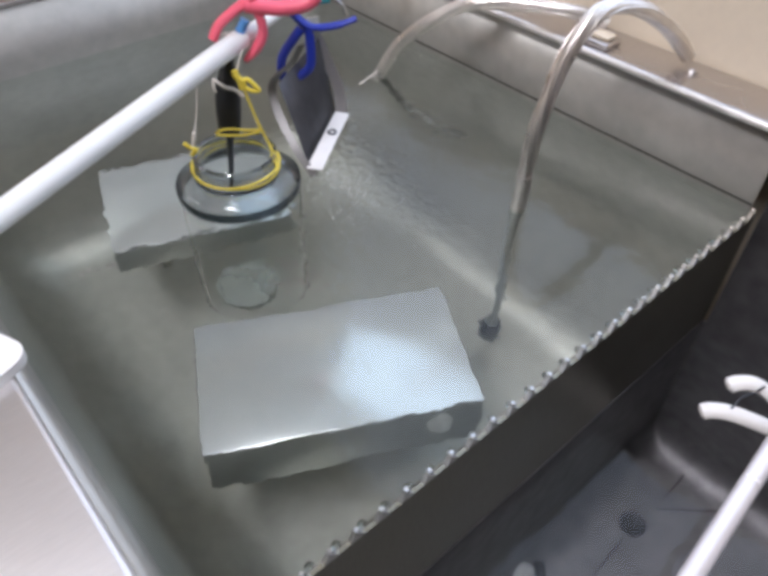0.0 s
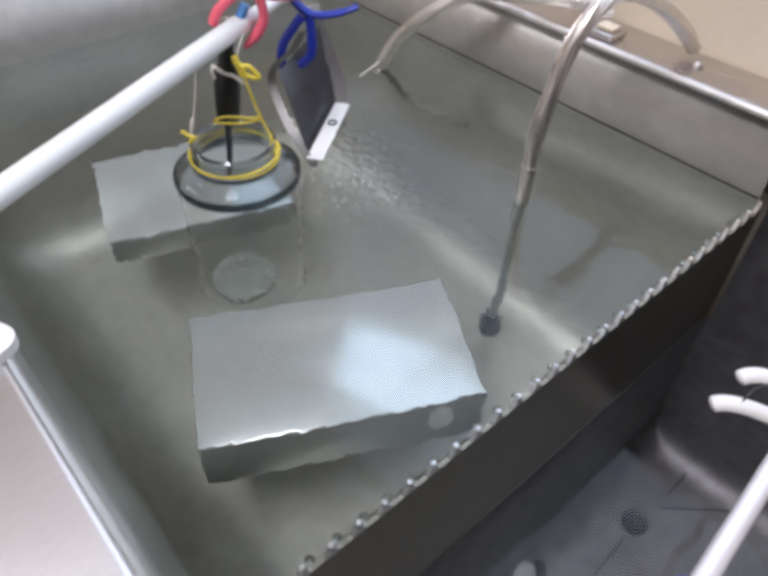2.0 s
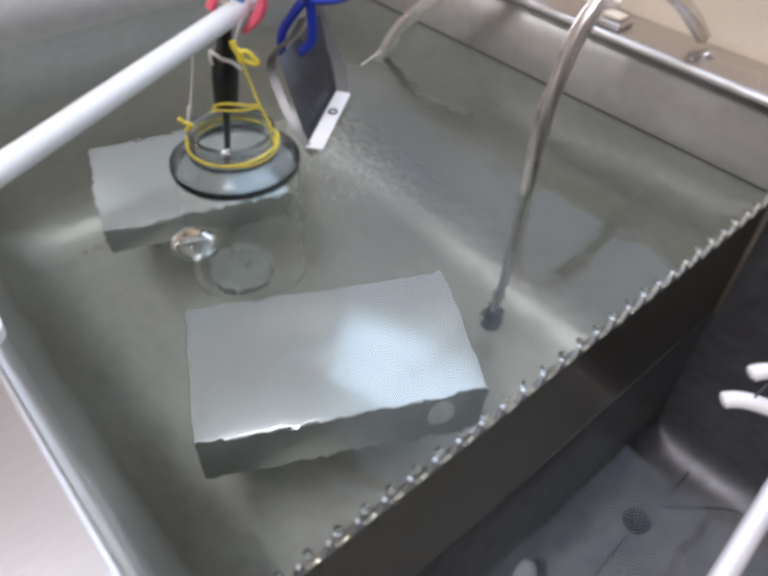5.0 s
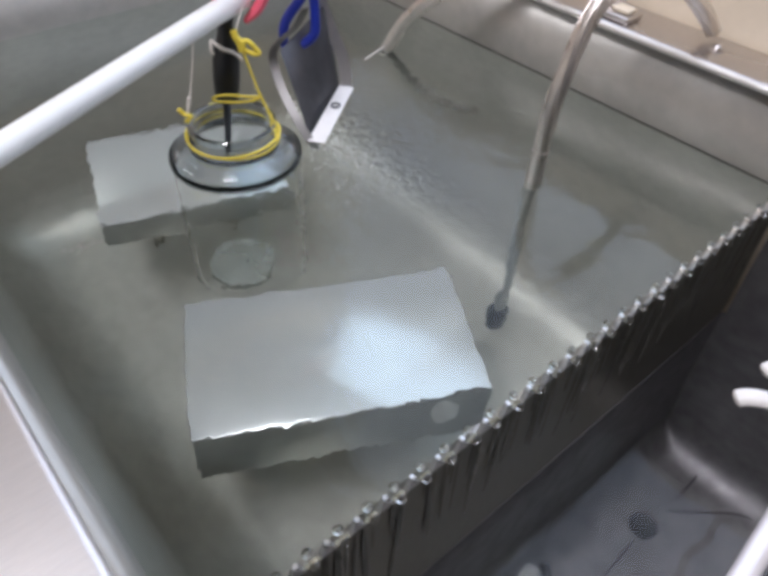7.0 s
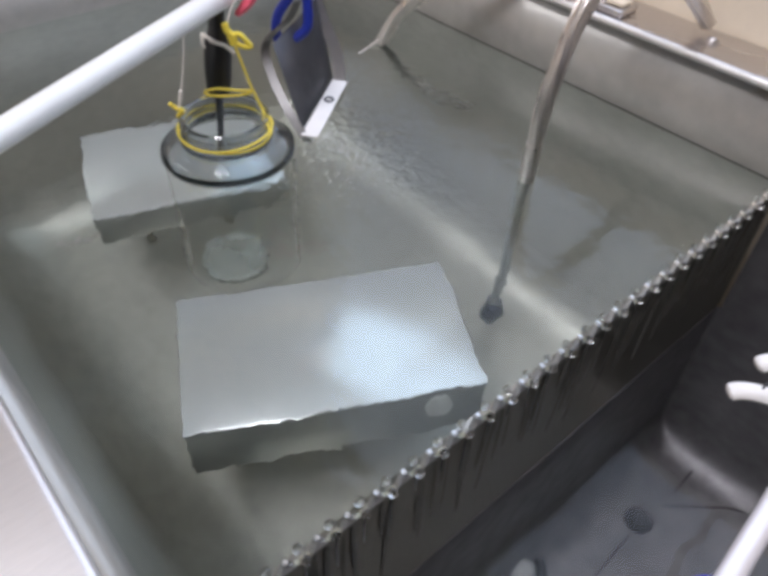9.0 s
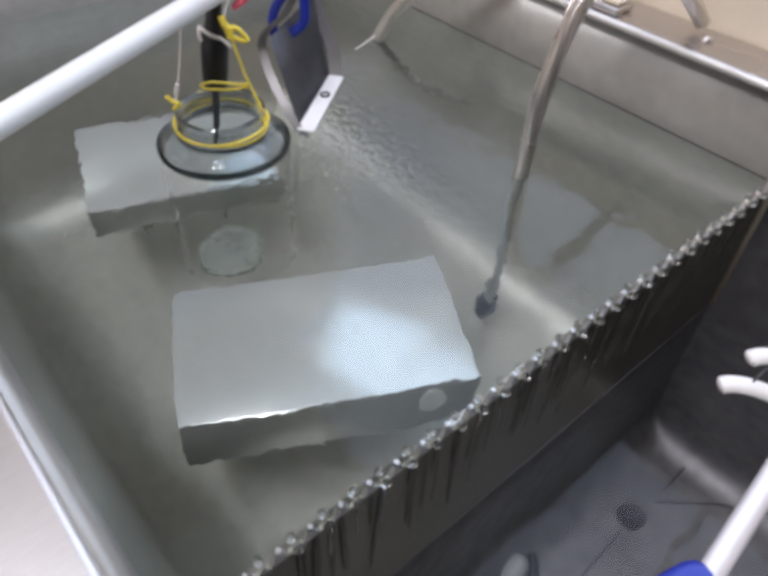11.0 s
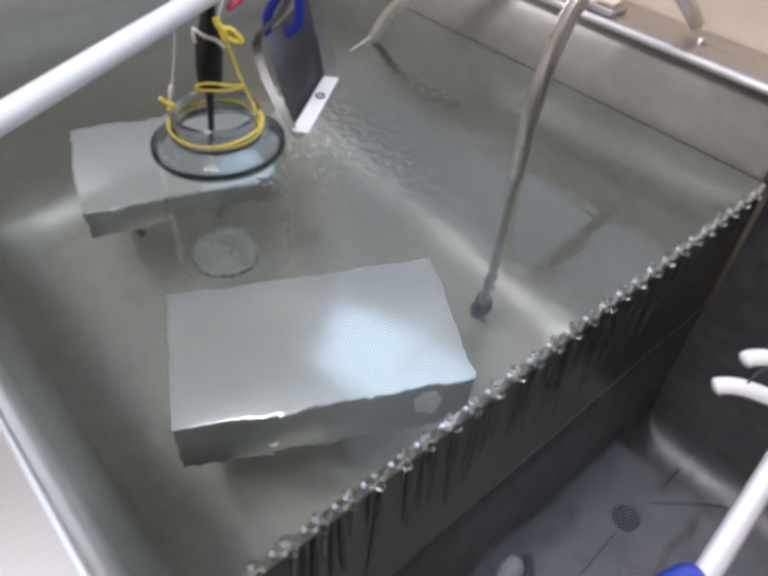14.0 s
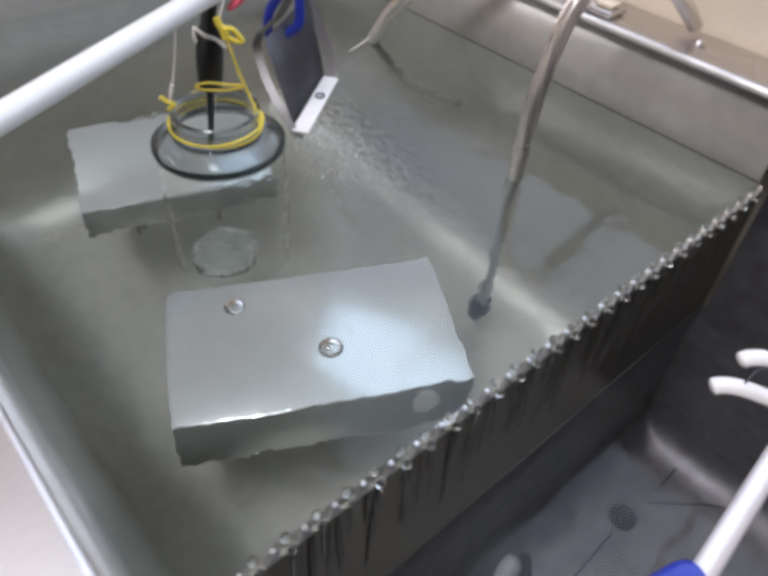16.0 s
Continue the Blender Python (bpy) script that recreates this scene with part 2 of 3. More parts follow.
sink = thing("double_sink", "deep stainless steel double sink filled with water", "sink", 0, 0, FLOOR)


def in_sink(ob):
    ob.matrix_parent_inverse = Matrix.Translation((0, 0, -FLOOR))
    return ob


for nm, x0, x1, radii, top, foot, mat in (("main_basin", X1, -0.0019, (0.004, 0.05, 0.04, 0.004), RIM - 0.004, 0.07, BOWL), ("side_basin", 0.0021, XR, (0.04, 0.004, 0.004, 0.04), RIM - 0.004, 0.042, SHADED_BOWL)):
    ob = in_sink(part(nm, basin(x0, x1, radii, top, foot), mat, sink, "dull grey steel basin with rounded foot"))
    so = ob.modifiers.new("thickness", "SOLIDIFY")
    so.thickness, so.offset = 0.0012, 1

# rims round the bowls
bm = block((XR - X1 + 0.16, 0.0605, 0.006), ((X1 + XR) / 2, Y2 + 0.0277, RIM - 0.003), bevel=0.0028, seg=4)
in_sink(part("back_ledge", bm, LEDGE, sink, "flat steel ledge along the wall"))
# the edge's highlight is put into a brighter steel than the ledge's
in_sink(part("ledge_edge", sweep([(X1 - 0.06, Y2 - 0.0036, RIM - 0.0032), (XR + 0.06, Y2 - 0.0036, RIM - 0.0032)], 0.0036, 16), EDGE_LIGHT, sink, "rolled edge of the ledge, its highlight in a bright colour"))
bm = block((0.082, Y2 - YL - 0.006, 0.006), (X1 - 0.0387, (Y2 + YL) / 2, RIM - 0.0035), bevel=0.0028, seg=4)
in_sink(part("end_rim", bm, LEDGE, sink))
# lamp glare on the drainboard is put into its brighter steel
bm = block((XR - X1 + 0.16, 0.502, 0.012), ((X1 + XR) / 2, YL - 0.2495, RIM - 0.006), bevel=0.005, seg=4)
in_sink(part("drainboard", bm, DECK, sink, "steel drainboard with lamp glare in its bright colour"))

# legs down to the room's floor
for lx in (X1 + 0.03, XR - 0.03):
    for ly in (YL - 0.42, Y2 + 0.02):
        in_sink(part("leg", sweep([(lx, ly, -0.949), (lx, ly, RIM - 0.012)], 0.02, 16), STEEL, sink))

# the toothed weir between the bowls
PITCH = 0.02
bm = bmesh.new()
outline, TEETH = [], []
y = Y2 - 0.002
outline.append((y, -0.44))
while y > YL + 0.035:
    outline += [(y, -0.006), (y - 0.015, -0.006)]
    TEETH.append(y - 0.0075)
    y -= PITCH
outline += [(y, -0.006), (y, -0.44)]
front = [bm.verts.new((0.0015, a, b)) for a, b in outline]
back = [bm.verts.new((-0.0015, a, b)) for a, b in outline]
bm.faces.new(front)
bm.faces.new(back[::-1])
for k in range(len(outline)):
    j = (k + 1) % len(outline)
    bm.faces.new((front[k], back[k], back[j], front[j]))
weir = in_sink(part("weir_plate", bm, WEIR, sink, "steel plate darkened for shade, with a saw-toothed top edge", smooth=False))

# its teeth, in a brighter steel that stands for their wet glints
tooth = bmesh.new()
side_a = [tooth.verts.new((0.0017, a, b)) for a, b in ((-0.0055, -0.0062), (0.0055, -0.0062), (0.0032, -0.0005), (0.0011, 0.0046), (-0.0011, 0.0046), (-0.0032, -0.0005))]
tooth.faces.new(side_a)
grown = bmesh.ops.extrude_face_region(tooth, geom=tooth.faces[:])["geom"]
bmesh.ops.translate(tooth, vec=(-0.0034, 0, 0), verts=[g for g in grown if isinstance(g, bmesh.types.BMVert)])
bmesh.ops.bevel(tooth, geom=[e for e in tooth.edges if max(v.co.z for v in e.verts) > 0.003], offset=0.0007, segments=2, affect="EDGES")
first_tooth = part("tooth", tooth, TOOTH_GLINT, weir, crease=60)
first_tooth.location.y = TEETH[0]
for ty in TEETH[1:]:
    one = new("tooth", first_tooth.data)
    one.parent = weir
    one.location.y = ty

# an added thin dark strip where the wet back wall meets the dry
for size, at in (((-X1 - 0.06, 0.0008, 0.0016), (X1 / 2 + 0.024, Y2 - 0.0005, 0.0005)),):
    in_sink(part("waterline_strip", block(size, at), MARK, sink, "thin dark strip added along the waterline"))

# drain, the shade of its hole as a dark disc
in_sink(part("drain", lathe([(0.016, 0.0), (0.016, 0.0015), (0.0145, 0.002), (0.013, 0.001), (0, 0.001)], 32, (0.064, -0.085, FLOOR)), HOLE_SHADE, sink, "round drain with its hole's shade as a dark disc"))

# ---- water ----
bm = bmesh.new()
bmesh.ops.create_grid(bm, x_segments=2, y_segments=2, size=0.5)
bmesh.ops.transform(bm, matrix=Matrix.Translation(((X1 - 0.012 - 0.0025) / 2, (Y2 + YL) / 2, 0)) @ Matrix.Diagonal((-X1 + 0.012 - 0.0025, Y2 - YL - 0.0 + 0.03, 1, 1)), verts=bm.verts[:])
water = tagged(part("water", bm, WATER, sheet=True), "clear greenish water rippling at the weir", "water", kind="structure")
water.visible_shadow = False
bm = bmesh.new()
bmesh.ops.create_grid(bm, x_segments=2, y_segments=2, size=0.5)
bmesh.ops.transform(bm, matrix=Matrix.Translation(((XR + 0.0022) / 2, (Y2 + YL) / 2, -0.168)) @ Matrix.Diagonal((XR - 0.0022, Y2 - YL, 1, 1)), verts=bm.verts[:])
low_water = tagged(part("water_2", bm, STILL, sheet=True), "low dark water in the side basin", "water", kind="structure")
low_water.visible_shadow = False

# ---- the room ----
# unseen room; the right wall is dark to keep the side basin dim
for nm, size, at, mat in (
    ("wall_front", (5.0, 0.1, 2.7), (-0.3, -2.6, 0.4), BEIGE),
    ("wall_left", (0.1, 2.66, 2.7), (-2.8, -1.223, 0.4), BEIGE),
    ("wall_right", (0.1, 2.66, 2.7), (2.2, -1.223, 0.4), GREY),
    ("floor", (5.0, 2.8, 0.1), (-0.3, -1.22, -1.0), TILE),
    ("ceiling", (5.0, 2.8, 0.1), (-0.3, -1.22, 1.8), CEIL),
):
    tagged(part(nm, block(size, at), mat, smooth=False), kind="structure")

# the back wall with a window over the sink
WX0, WX1, WZ0, WZ1 = -0.84, 0.4, 0.17, 1.68
bm = block((WX0 + 2.8, 0.1, 2.7), ((WX0 - 2.8) / 2, 0.154, 0.4))
block((2.2 - WX1, 0.1, 2.7), ((WX1 + 2.2) / 2, 0.154, 0.4), bm=bm)
block((WX1 - WX0, 0.1, WZ0 + 0.95), ((WX0 + WX1) / 2, 0.154, (WZ0 - 0.95) / 2), bm=bm)
block((WX1 - WX0, 0.1, 1.75 - WZ1), ((WX0 + WX1) / 2, 0.154, (1.75 + WZ1) / 2), bm=bm)
tagged(part("wall_back", bm, BEIGE, smooth=False), kind="structure")
window = tagged(thing("window_1", "white-framed window with pale daylight", "window", (WX0 + WX1) / 2, 0.16, WZ0), kind="structure")
ww, wh = WX1 - WX0, WZ1 - WZ0
for size, at in (((ww, 0.04, 0.03), (0, 0, 0.015)), ((ww, 0.04, 0.03), (0, 0, wh - 0.015)), ((0.03, 0.04, wh - 0.06), (-ww / 2 + 0.015, 0, wh / 2)), ((0.03, 0.04, wh - 0.06), (ww / 2 - 0.015, 0, wh / 2))):
    part("window_frame", block(size, at, bevel=0.003), PVC, window)
m, t, bs = nodes_of("daylight")
t.nodes.remove(bs)
em = t.nodes.new("ShaderNodeEmission")
em.inputs[0].default_value, em.inputs[1].default_value = (0.66, 0.765, 1.0, 1), 2.3
t.links.new(em.outputs[0], t.nodes["Material Output"].inputs[0])
tagged(part("backdrop", block((3.4, 0.02, 4.4), (-0.5, 0.5, 1.5)), m, smooth=False), kind="structure")

# ---- things in the water ----
def metal_block(label, corner, u, length, depth, height):
    """A flat metal box on four legs; corner: its top front corner; u: the direction of its front."""
    u = Vector(u).normalized()
    v = Vector((-u.y, u.x))
    leg = corner[2] - height - FLOOR
    ob = thing("metal_block", label, "block", corner[0], corner[1], FLOOR)
    turn = Matrix(((u.x, v.x, 0), (u.y, v.y, 0), (0, 0, 1)))

    def spot(a, b, z):
        c = turn @ Vector((a, b, 0))
        return (c.x, c.y, z)

    # the sides get a darker, rougher grey than the top plate
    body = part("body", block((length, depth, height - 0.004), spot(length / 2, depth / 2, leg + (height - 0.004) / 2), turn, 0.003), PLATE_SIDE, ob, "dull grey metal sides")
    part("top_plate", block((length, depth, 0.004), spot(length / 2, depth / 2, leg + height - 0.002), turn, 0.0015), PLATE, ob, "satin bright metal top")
    for a, b in ((0.25, 0.9), (0.75, 0.9), (0.25, 0.955), (0.75, 0.955)):
        part("leg", block((0.006, 0.006, leg), spot(length * a, depth * b, leg / 2), turn, 0.002), BOWL, ob)
    return ob, body, spot, turn, leg


B1 = metal_block("large satin metal block on legs under water", (-0.198, -0.4615, -0.205), (0.122, 0.235), *(0.265, 0.15, 0.082))
# pale oval patch on its front
bm = bmesh.new()
bmesh.ops.create_uvsphere(bm, u_segments=20, v_segments=12, radius=1, matrix=Matrix.Translation(B1[2](0.222, -0.0002, B1[4] + 0.05)) @ B1[3].to_4x4() @ Matrix.Diagonal((0.0125, 0.001, 0.021, 1)))
part("front_patch", bm, PALE, B1[1], "pale oval patch")
B2 = metal_block("satin metal block on legs under water behind the jar", (-0.4765, -0.4065, -0.205), (0.313, 0.95), *(0.21, 0.152, 0.05))

# the jar, hung on cords; its lower part stands in the water
JX, JY = -0.35, -0.304
jar = thing("glass_jar", "clear wide-mouthed glass jar hanging in the water", "jar", JX, JY, -0.23)
wet = [(0.043, 0.004), (0.053, 0.008), (0.058, 0.018), (0.0585, 0.222), (0.057, 0.222), (0.0565, 0.02), (0.05, 0.01), (0.043, 0.006), (0.043, 0.004)]
part("lower_body", lathe(wet, 64), WET_GLASS, jar, "clear glass under water").visible_shadow = False
part("base", lathe([(0, 0.003), (0.026, 0.001), (0.032, 0.0), (0.0345, 0.003), (0.034, 0.008), (0.03, 0.007), (0.025, 0.008), (0, 0.012)], 48, (-0.006, -0.007, 0)), MILKY, jar, "thick pale domed glass base")
# the thick base's glint is modelled as a pale opaque ring
part("base_glint", sweep([(-0.006 + 0.0305 * math.cos(a), -0.007 + 0.0305 * math.sin(a), 0.006) for a in (2 * math.pi * k / 40 for k in range(40))], 0.0014, 8, closed=True), GLINT_PIPE, jar, "pale ring for the glint round the base")
dry = [(0.0585, 0.2225), (0.0592, 0.228), (0.0585, 0.233), (0.055, 0.2375), (0.047, 0.2405), (0.0385, 0.2425), (0.0375, 0.245), (0.0375, 0.258), (0.039, 0.2595), (0.039, 0.2625), (0.037, 0.264), (0.0345, 0.2625), (0.034, 0.246), (0.036, 0.2405), (0.046, 0.2375), (0.052, 0.2325), (0.0545, 0.228), (0.0555, 0.2225)]
part("neck", lathe(dry + dry[:1], 64), GLASS, jar, "clear glass shoulder and threaded neck").visible_shadow = False
# added dark rings stand for refraction in the shoulder and neck
part("refraction_ring", lathe([(0.0594, 0.225), (0.0599, 0.2258), (0.0601, 0.2318), (0.0597, 0.2334), (0.059, 0.2338), (0.0594, 0.225)], 64), RING_DARK, jar, "added dark ring for refraction at the shoulder")
part("neck_ring", lathe([(0.0385, 0.2425), (0.0408, 0.2422), (0.0412, 0.2432), (0.0398, 0.2442), (0.0384, 0.2444), (0.0385, 0.2425)], 64), RING_DARK, jar, "added dark ring for refraction at the neck")
for z in (0.249, 0.2535):
    bm = sweep([(0.0378 * math.cos(a), 0.0378 * math.sin(a), z + 0.002 * a / 6.283) for a in (2 * math.pi * k / 48 for k in range(48))], 0.0009, 6, closed=True)
    part("thread", bm, GLASS, jar).visible_shadow = False

# yellow cord round the neck, and the strings up to the pipe
cord = thing("yellow_cord", "yellow cord knotted round the jar neck", "cord", JX, JY, 0.02)


def at_world(ob):
    ob.matrix_parent_inverse = ob.parent.matrix_world.inverted()
    return ob


bpy.context.view_layer.update()
bm = bmesh.new()
for dz, rr in ((0.0185, 0.0405), (0.0215, 0.0412)):
    sweep([(JX + rr * math.cos(a), JY + rr * math.sin(a), dz + 0.0015 * math.sin(a * 2 + dz * 900)) for a in (2 * math.pi * k / 48 for k in range(48))], 0.0011, 8, bm, closed=True)
at_world(part("neck_loop", bm, YELLOW, cord))
at_world(part("side_cord", sweep(smooth_path([(-0.3225, -0.2765, 0.021), (-0.332, -0.275, 0.035), (-0.339, -0.281, 0.06), (-0.3445, -0.289, 0.098), (-0.346, -0.293, 0.106)]), 0.0012, 8), YELLOW, cord))
at_world(part("loose_loop", sweep(smooth_path([(-0.339, -0.28, 0.051), (-0.346, -0.293, 0.049), (-0.356, -0.311, 0.051), (-0.358, -0.314, 0.0545), (-0.353, -0.305, 0.0565), (-0.343, -0.288, 0.0535), (-0.339, -0.28, 0.053)]), 0.0012, 8), YELLOW, cord))
bm = sweep(smooth_path([(-0.346, -0.292, 0.1), (-0.342, -0.285, 0.103), (-0.339, -0.279, 0.096), (-0.338, -0.277, 0.0915), (-0.341, -0.283, 0.0925), (-0.3455, -0.291, 0.099)]), 0.0022, 8)
sweep(smooth_path([(-0.347, -0.293, 0.112), (-0.346, -0.292, 0.106), (-0.344, -0.288, 0.1), (-0.345, -0.289, 0.094)]), 0.003, 8, bm)
at_world(part("bow", bm, YELLOW, cord, "thick yellow bow"))
bm = sweep(smooth_path([(-0.373, -0.341, 0.046), (-0.371, -0.337, 0.041), (-0.366, -0.334, 0.04), (-0.37, -0.337, 0.034)]), 0.002, 8)
at_world(part("side_knot", bm, YELLOW, cord))
string = thing("white_string", "thin white string tied to the pipe", "string", -0.36, -0.32, 0.1)
bpy.context.view_layer.update()
at_world(part("long_string", sweep(smooth_path([(-0.365, -0.3195, 0.12), (-0.366, -0.323, 0.09), (-0.368, -0.331, 0.055), (-0.369, -0.335, 0.04)]), 0.0007, 6), STRING, string))
at_world(part("knot", sweep(smooth_path([(-0.3675, -0.329, 0.062), (-0.368, -0.331, 0.056), (-0.3685, -0.333, 0.049), (-0.369, -0.335, 0.042)]), [0.001] * 6 + [0.0021] * 7 + [0.0014] * 6, 8), STRING, string))
bm = sweep([(-0.362 + 0.0102 * (math.cos(a) * 0.88), -0.286 + 0.0102 * (math.cos(a) * 0.47), 0.1275 + 0.0102 * math.sin(a)) for a in (2 * math.pi * k / 24 for k in range(24))], 0.0006, 6, closed=True)
at_world(part("wrap", bm, STRING, string))
at_world(part("short_string", sweep(smooth_path([(-0.349, -0.281, 0.127), (-0.347, -0.289, 0.115), (-0.346, -0.292, 0.104), (-0.343, -0.287, 0.088), (-0.34, -0.282, 0.06)]), 0.0007, 6), STRING, string))

# ---- pipe over the sink ----
pipe = thing("pvc_pipe", "white plastic pipe laid across the sink", "pipe", -0.26, -0.5, 0.1)
bpy.context.view_layer.update()
PA, PB = Vector((-0.0975, -0.93, 0.0935)), Vector((-0.365, -0.271, 0.1285))
axis = (PB - PA).normalized()
across = axis.cross(Vector((0, 0, 1))).normalized()


def tube_wall(a, b, ro, ri, seg=32):
    """An open pipe with a wall of its own."""
    bm = bmesh.new()
    d = (b - a).normalized()
    s = d.cross(Vector((0, 0, 1))).normalized()
    t = s.cross(d)
    loops = []
    for p, r in ((a, ri), (a, ro), (b - d * 0.0008, ro), (b, ro - 0.0006), (b, ri)):
        loops.append([bm.verts.new(p + r * (math.cos(w) * s + math.sin(w) * t)) for w in (2 * math.pi * k / seg for k in range(seg))])
    loops.append(loops[0])
    for u, v in zip(loops, loops[1:]):
        for k in range(seg):
            bm.faces.new((u[k], u[(k + 1) % seg], v[(k + 1) % seg], v[k]))
    return bm


at_world(part("tube", tube_wall(PA, PB, 0.0089, 0.007), PVC, pipe))
at_world(part("inner_rod", sweep([PB - axis * 0.06, PB + axis * 0.06, Vector((-0.5, 0.06, 0.088))], 0.0062, 16), PVC, pipe, "thinner white rod inside the pipe"))

# black probe hanging into the jar
probe = thing("probe", "black-handled metal probe standing in the jar", "probe", -0.3725, -0.294, 0.04)
probe.matrix_world = pose(-0.3725, -0.294, 0.04, -4.5, 4.0, 0)
part("handle", lathe([(0, 0.0), (0.009, 0.0), (0.0106, 0.004), (0.0116, 0.02), (0.0118, 0.036), (0.0105, 0.05), (0.0078, 0.058), (0.0062, 0.068), (0.0068, 0.085), (0.005, 0.09), (0, 0.09)], 24), BLACK, probe, "black rubber handle")
part("rod", lathe([(0, -0.08), (0.0022, -0.08), (0.0032, -0.02), (0.0038, 0.001), (0, 0.001)], 12), DARK, probe, "thin dark metal rod")
bm = sweep(smooth_path([(-0.004, -0.012, 0.056), (0.008, -0.008, 0.053), (0.012, 0.0, 0.05), (0.02, 0.004, 0.046)]), 0.0016, 6)
sweep(smooth_path([(-0.004, -0.012, 0.056), (0.0, -0.014, 0.05), (0.002, -0.013, 0.046)]), 0.0012, 6, bm)
part("tie", bm, STRING, probe, "white string tie")

# ---- clips at the pipe's end ----
clip = thing("pink_clip", "pink plastic clip gripping the pipe end", "clip", -0.363, -0.275, 0.115)
bpy.context.view_layer.update()
at_world(part("jaw", sweep(smooth_path([(-0.374, -0.2945, 0.131), (-0.3715, -0.289, 0.1415), (-0.366, -0.279, 0.151), (-0.36, -0.268, 0.159), (-0.356, -0.26, 0.166)]), 0.0042, 10, flat=1.5), PINK, clip))
at_world(part("jaw", sweep(smooth_path([(-0.357, -0.264, 0.159), (-0.3535, -0.258, 0.148), (-0.353, -0.257, 0.133), (-0.3565, -0.263, 0.12), (-0.362, -0.273, 0.109)]), [0.0043] * 12 + [0.0046] * 7 + [0.0043, 0.004, 0.0036, 0.0032, 0.0027, 0.002], 10, flat=1.4), PINK, clip))
at_world(part("crossbar", sweep(smooth_path([(-0.359, -0.268, 0.158), (-0.345, -0.243, 0.1535), (-0.334, -0.223, 0.1555), (-0.33, -0.214, 0.162)]), 0.0062, 12, flat=1.2), PINK, clip))
at_world(part("spring_pad", sweep([(-0.362, -0.274, 0.136), (-0.3595, -0.269, 0.146)], 0.0045, 12), SKY, clip, "light blue plastic pad"))

grip = thing("blue_clip", "dark blue plastic spring clip on the metal strap", "clip", -0.44, -0.15, 0.03)
bpy.context.view_layer.update()
K = Vector((0.052, -0.043, 0.029))


def by(pts):
    return [Vector(p) + K for p in pts]


at_world(part("ring_jaw", sweep(smooth_path(by([(-0.4405, -0.149, 0.079), (-0.445, -0.156, 0.069), (-0.451, -0.167, 0.051), (-0.452, -0.168, 0.031), (-0.447, -0.159, 0.027), (-0.438, -0.144, 0.038), (-0.437, -0.142, 0.06), (-0.4375, -0.143, 0.079)])), 0.0047, 10), BLUE, grip))
at_world(part("lever", sweep(smooth_path(by([(-0.446, -0.158, 0.098), (-0.437, -0.142, 0.08), (-0.425, -0.119, 0.0785), (-0.415, -0.101, 0.084)])), [0.0042] * 7 + [0.0036] * 7 + [0.003] * 5, 10, flat=1.3), BLUE, grip))
at_world(part("spring", sweep(smooth_path(by([(-0.428, -0.124, 0.108), (-0.421, -0.114, 0.1), (-0.4185, -0.109, 0.088)])), 0.0011, 8), STRIP, grip, "bent steel wire"))
at_world(part("pad", sweep(by([(-0.446, -0.158, 0.096), (-0.44, -0.147, 0.101)]), 0.005, 12), TEAL, grip, "teal plastic pad"))
at_world(part("pad", sweep(by([(-0.433, -0.135, 0.106), (-0.427, -0.124, 0.107)]), 0.0055, 12), TEAL, grip, "teal plastic pad"))

# ---- bent strap hanging to the water ----
strap = thing("metal_strap", "bent bright steel strap dipping into the water", "strap", -0.345, -0.19, -0.01)
bpy.context.view_layer.update()
ACROSS = (0.535, -0.845, 0)
E1, E2 = Vector((-0.3165, -0.238, -0.001)), Vector((-0.38, -0.152, 0.002))
side = (E2 - E1).normalized()
perp = Vector((side.y, -side.x, 0))
# front arm: a darker copy of the strip steel, dimming its lamp glare
at_world(part("front_arm", ribbon(smooth_path([E1 + Vector((0, 0, -0.006)), (-0.3375, -0.2425, 0.016), (-0.362, -0.2415, 0.037), (-0.379, -0.238, 0.056), (-0.3825, -0.235, 0.066), (-0.379, -0.2285, 0.076), (-0.372, -0.217, 0.087), (-0.367, -0.208, 0.104)]), 0.0082, 0.0016, (0.37, 0.85, 0.125)), DIM_ARM, strap))
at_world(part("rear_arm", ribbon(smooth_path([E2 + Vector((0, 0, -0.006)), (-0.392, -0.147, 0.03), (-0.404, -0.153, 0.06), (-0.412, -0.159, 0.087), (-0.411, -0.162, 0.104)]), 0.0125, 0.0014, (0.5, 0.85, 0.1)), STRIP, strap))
bm = bmesh.new()
corners = [Vector(p) + Vector((-0.0045, 0.0024, -0.003)) for p in (E1 + Vector((-0.004, 0.004, -0.02)), E2 + Vector((-0.004, 0, -0.02)), (-0.406, -0.157, 0.085), (-0.38, -0.229, 0.066))]
cells = 10
grid = [[bm.verts.new(corners[0].lerp(corners[1], i / cells).lerp(corners[3].lerp(corners[2], i / cells), j / cells)) for j in range(cells + 1)] for i in range(cells + 1)]
faces = [bm.faces.new((grid[i][j], grid[i + 1][j], grid[i + 1][j + 1], grid[i][j + 1])) for i in range(cells) for j in range(cells)]
back = bmesh.ops.extrude_face_region(bm, geom=faces)["geom"]
bmesh.ops.translate(bm, vec=(-0.0012, 0.0006, 0), verts=[g for g in back if isinstance(g, bmesh.types.BMVert)])
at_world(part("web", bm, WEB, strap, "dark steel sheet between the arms"))
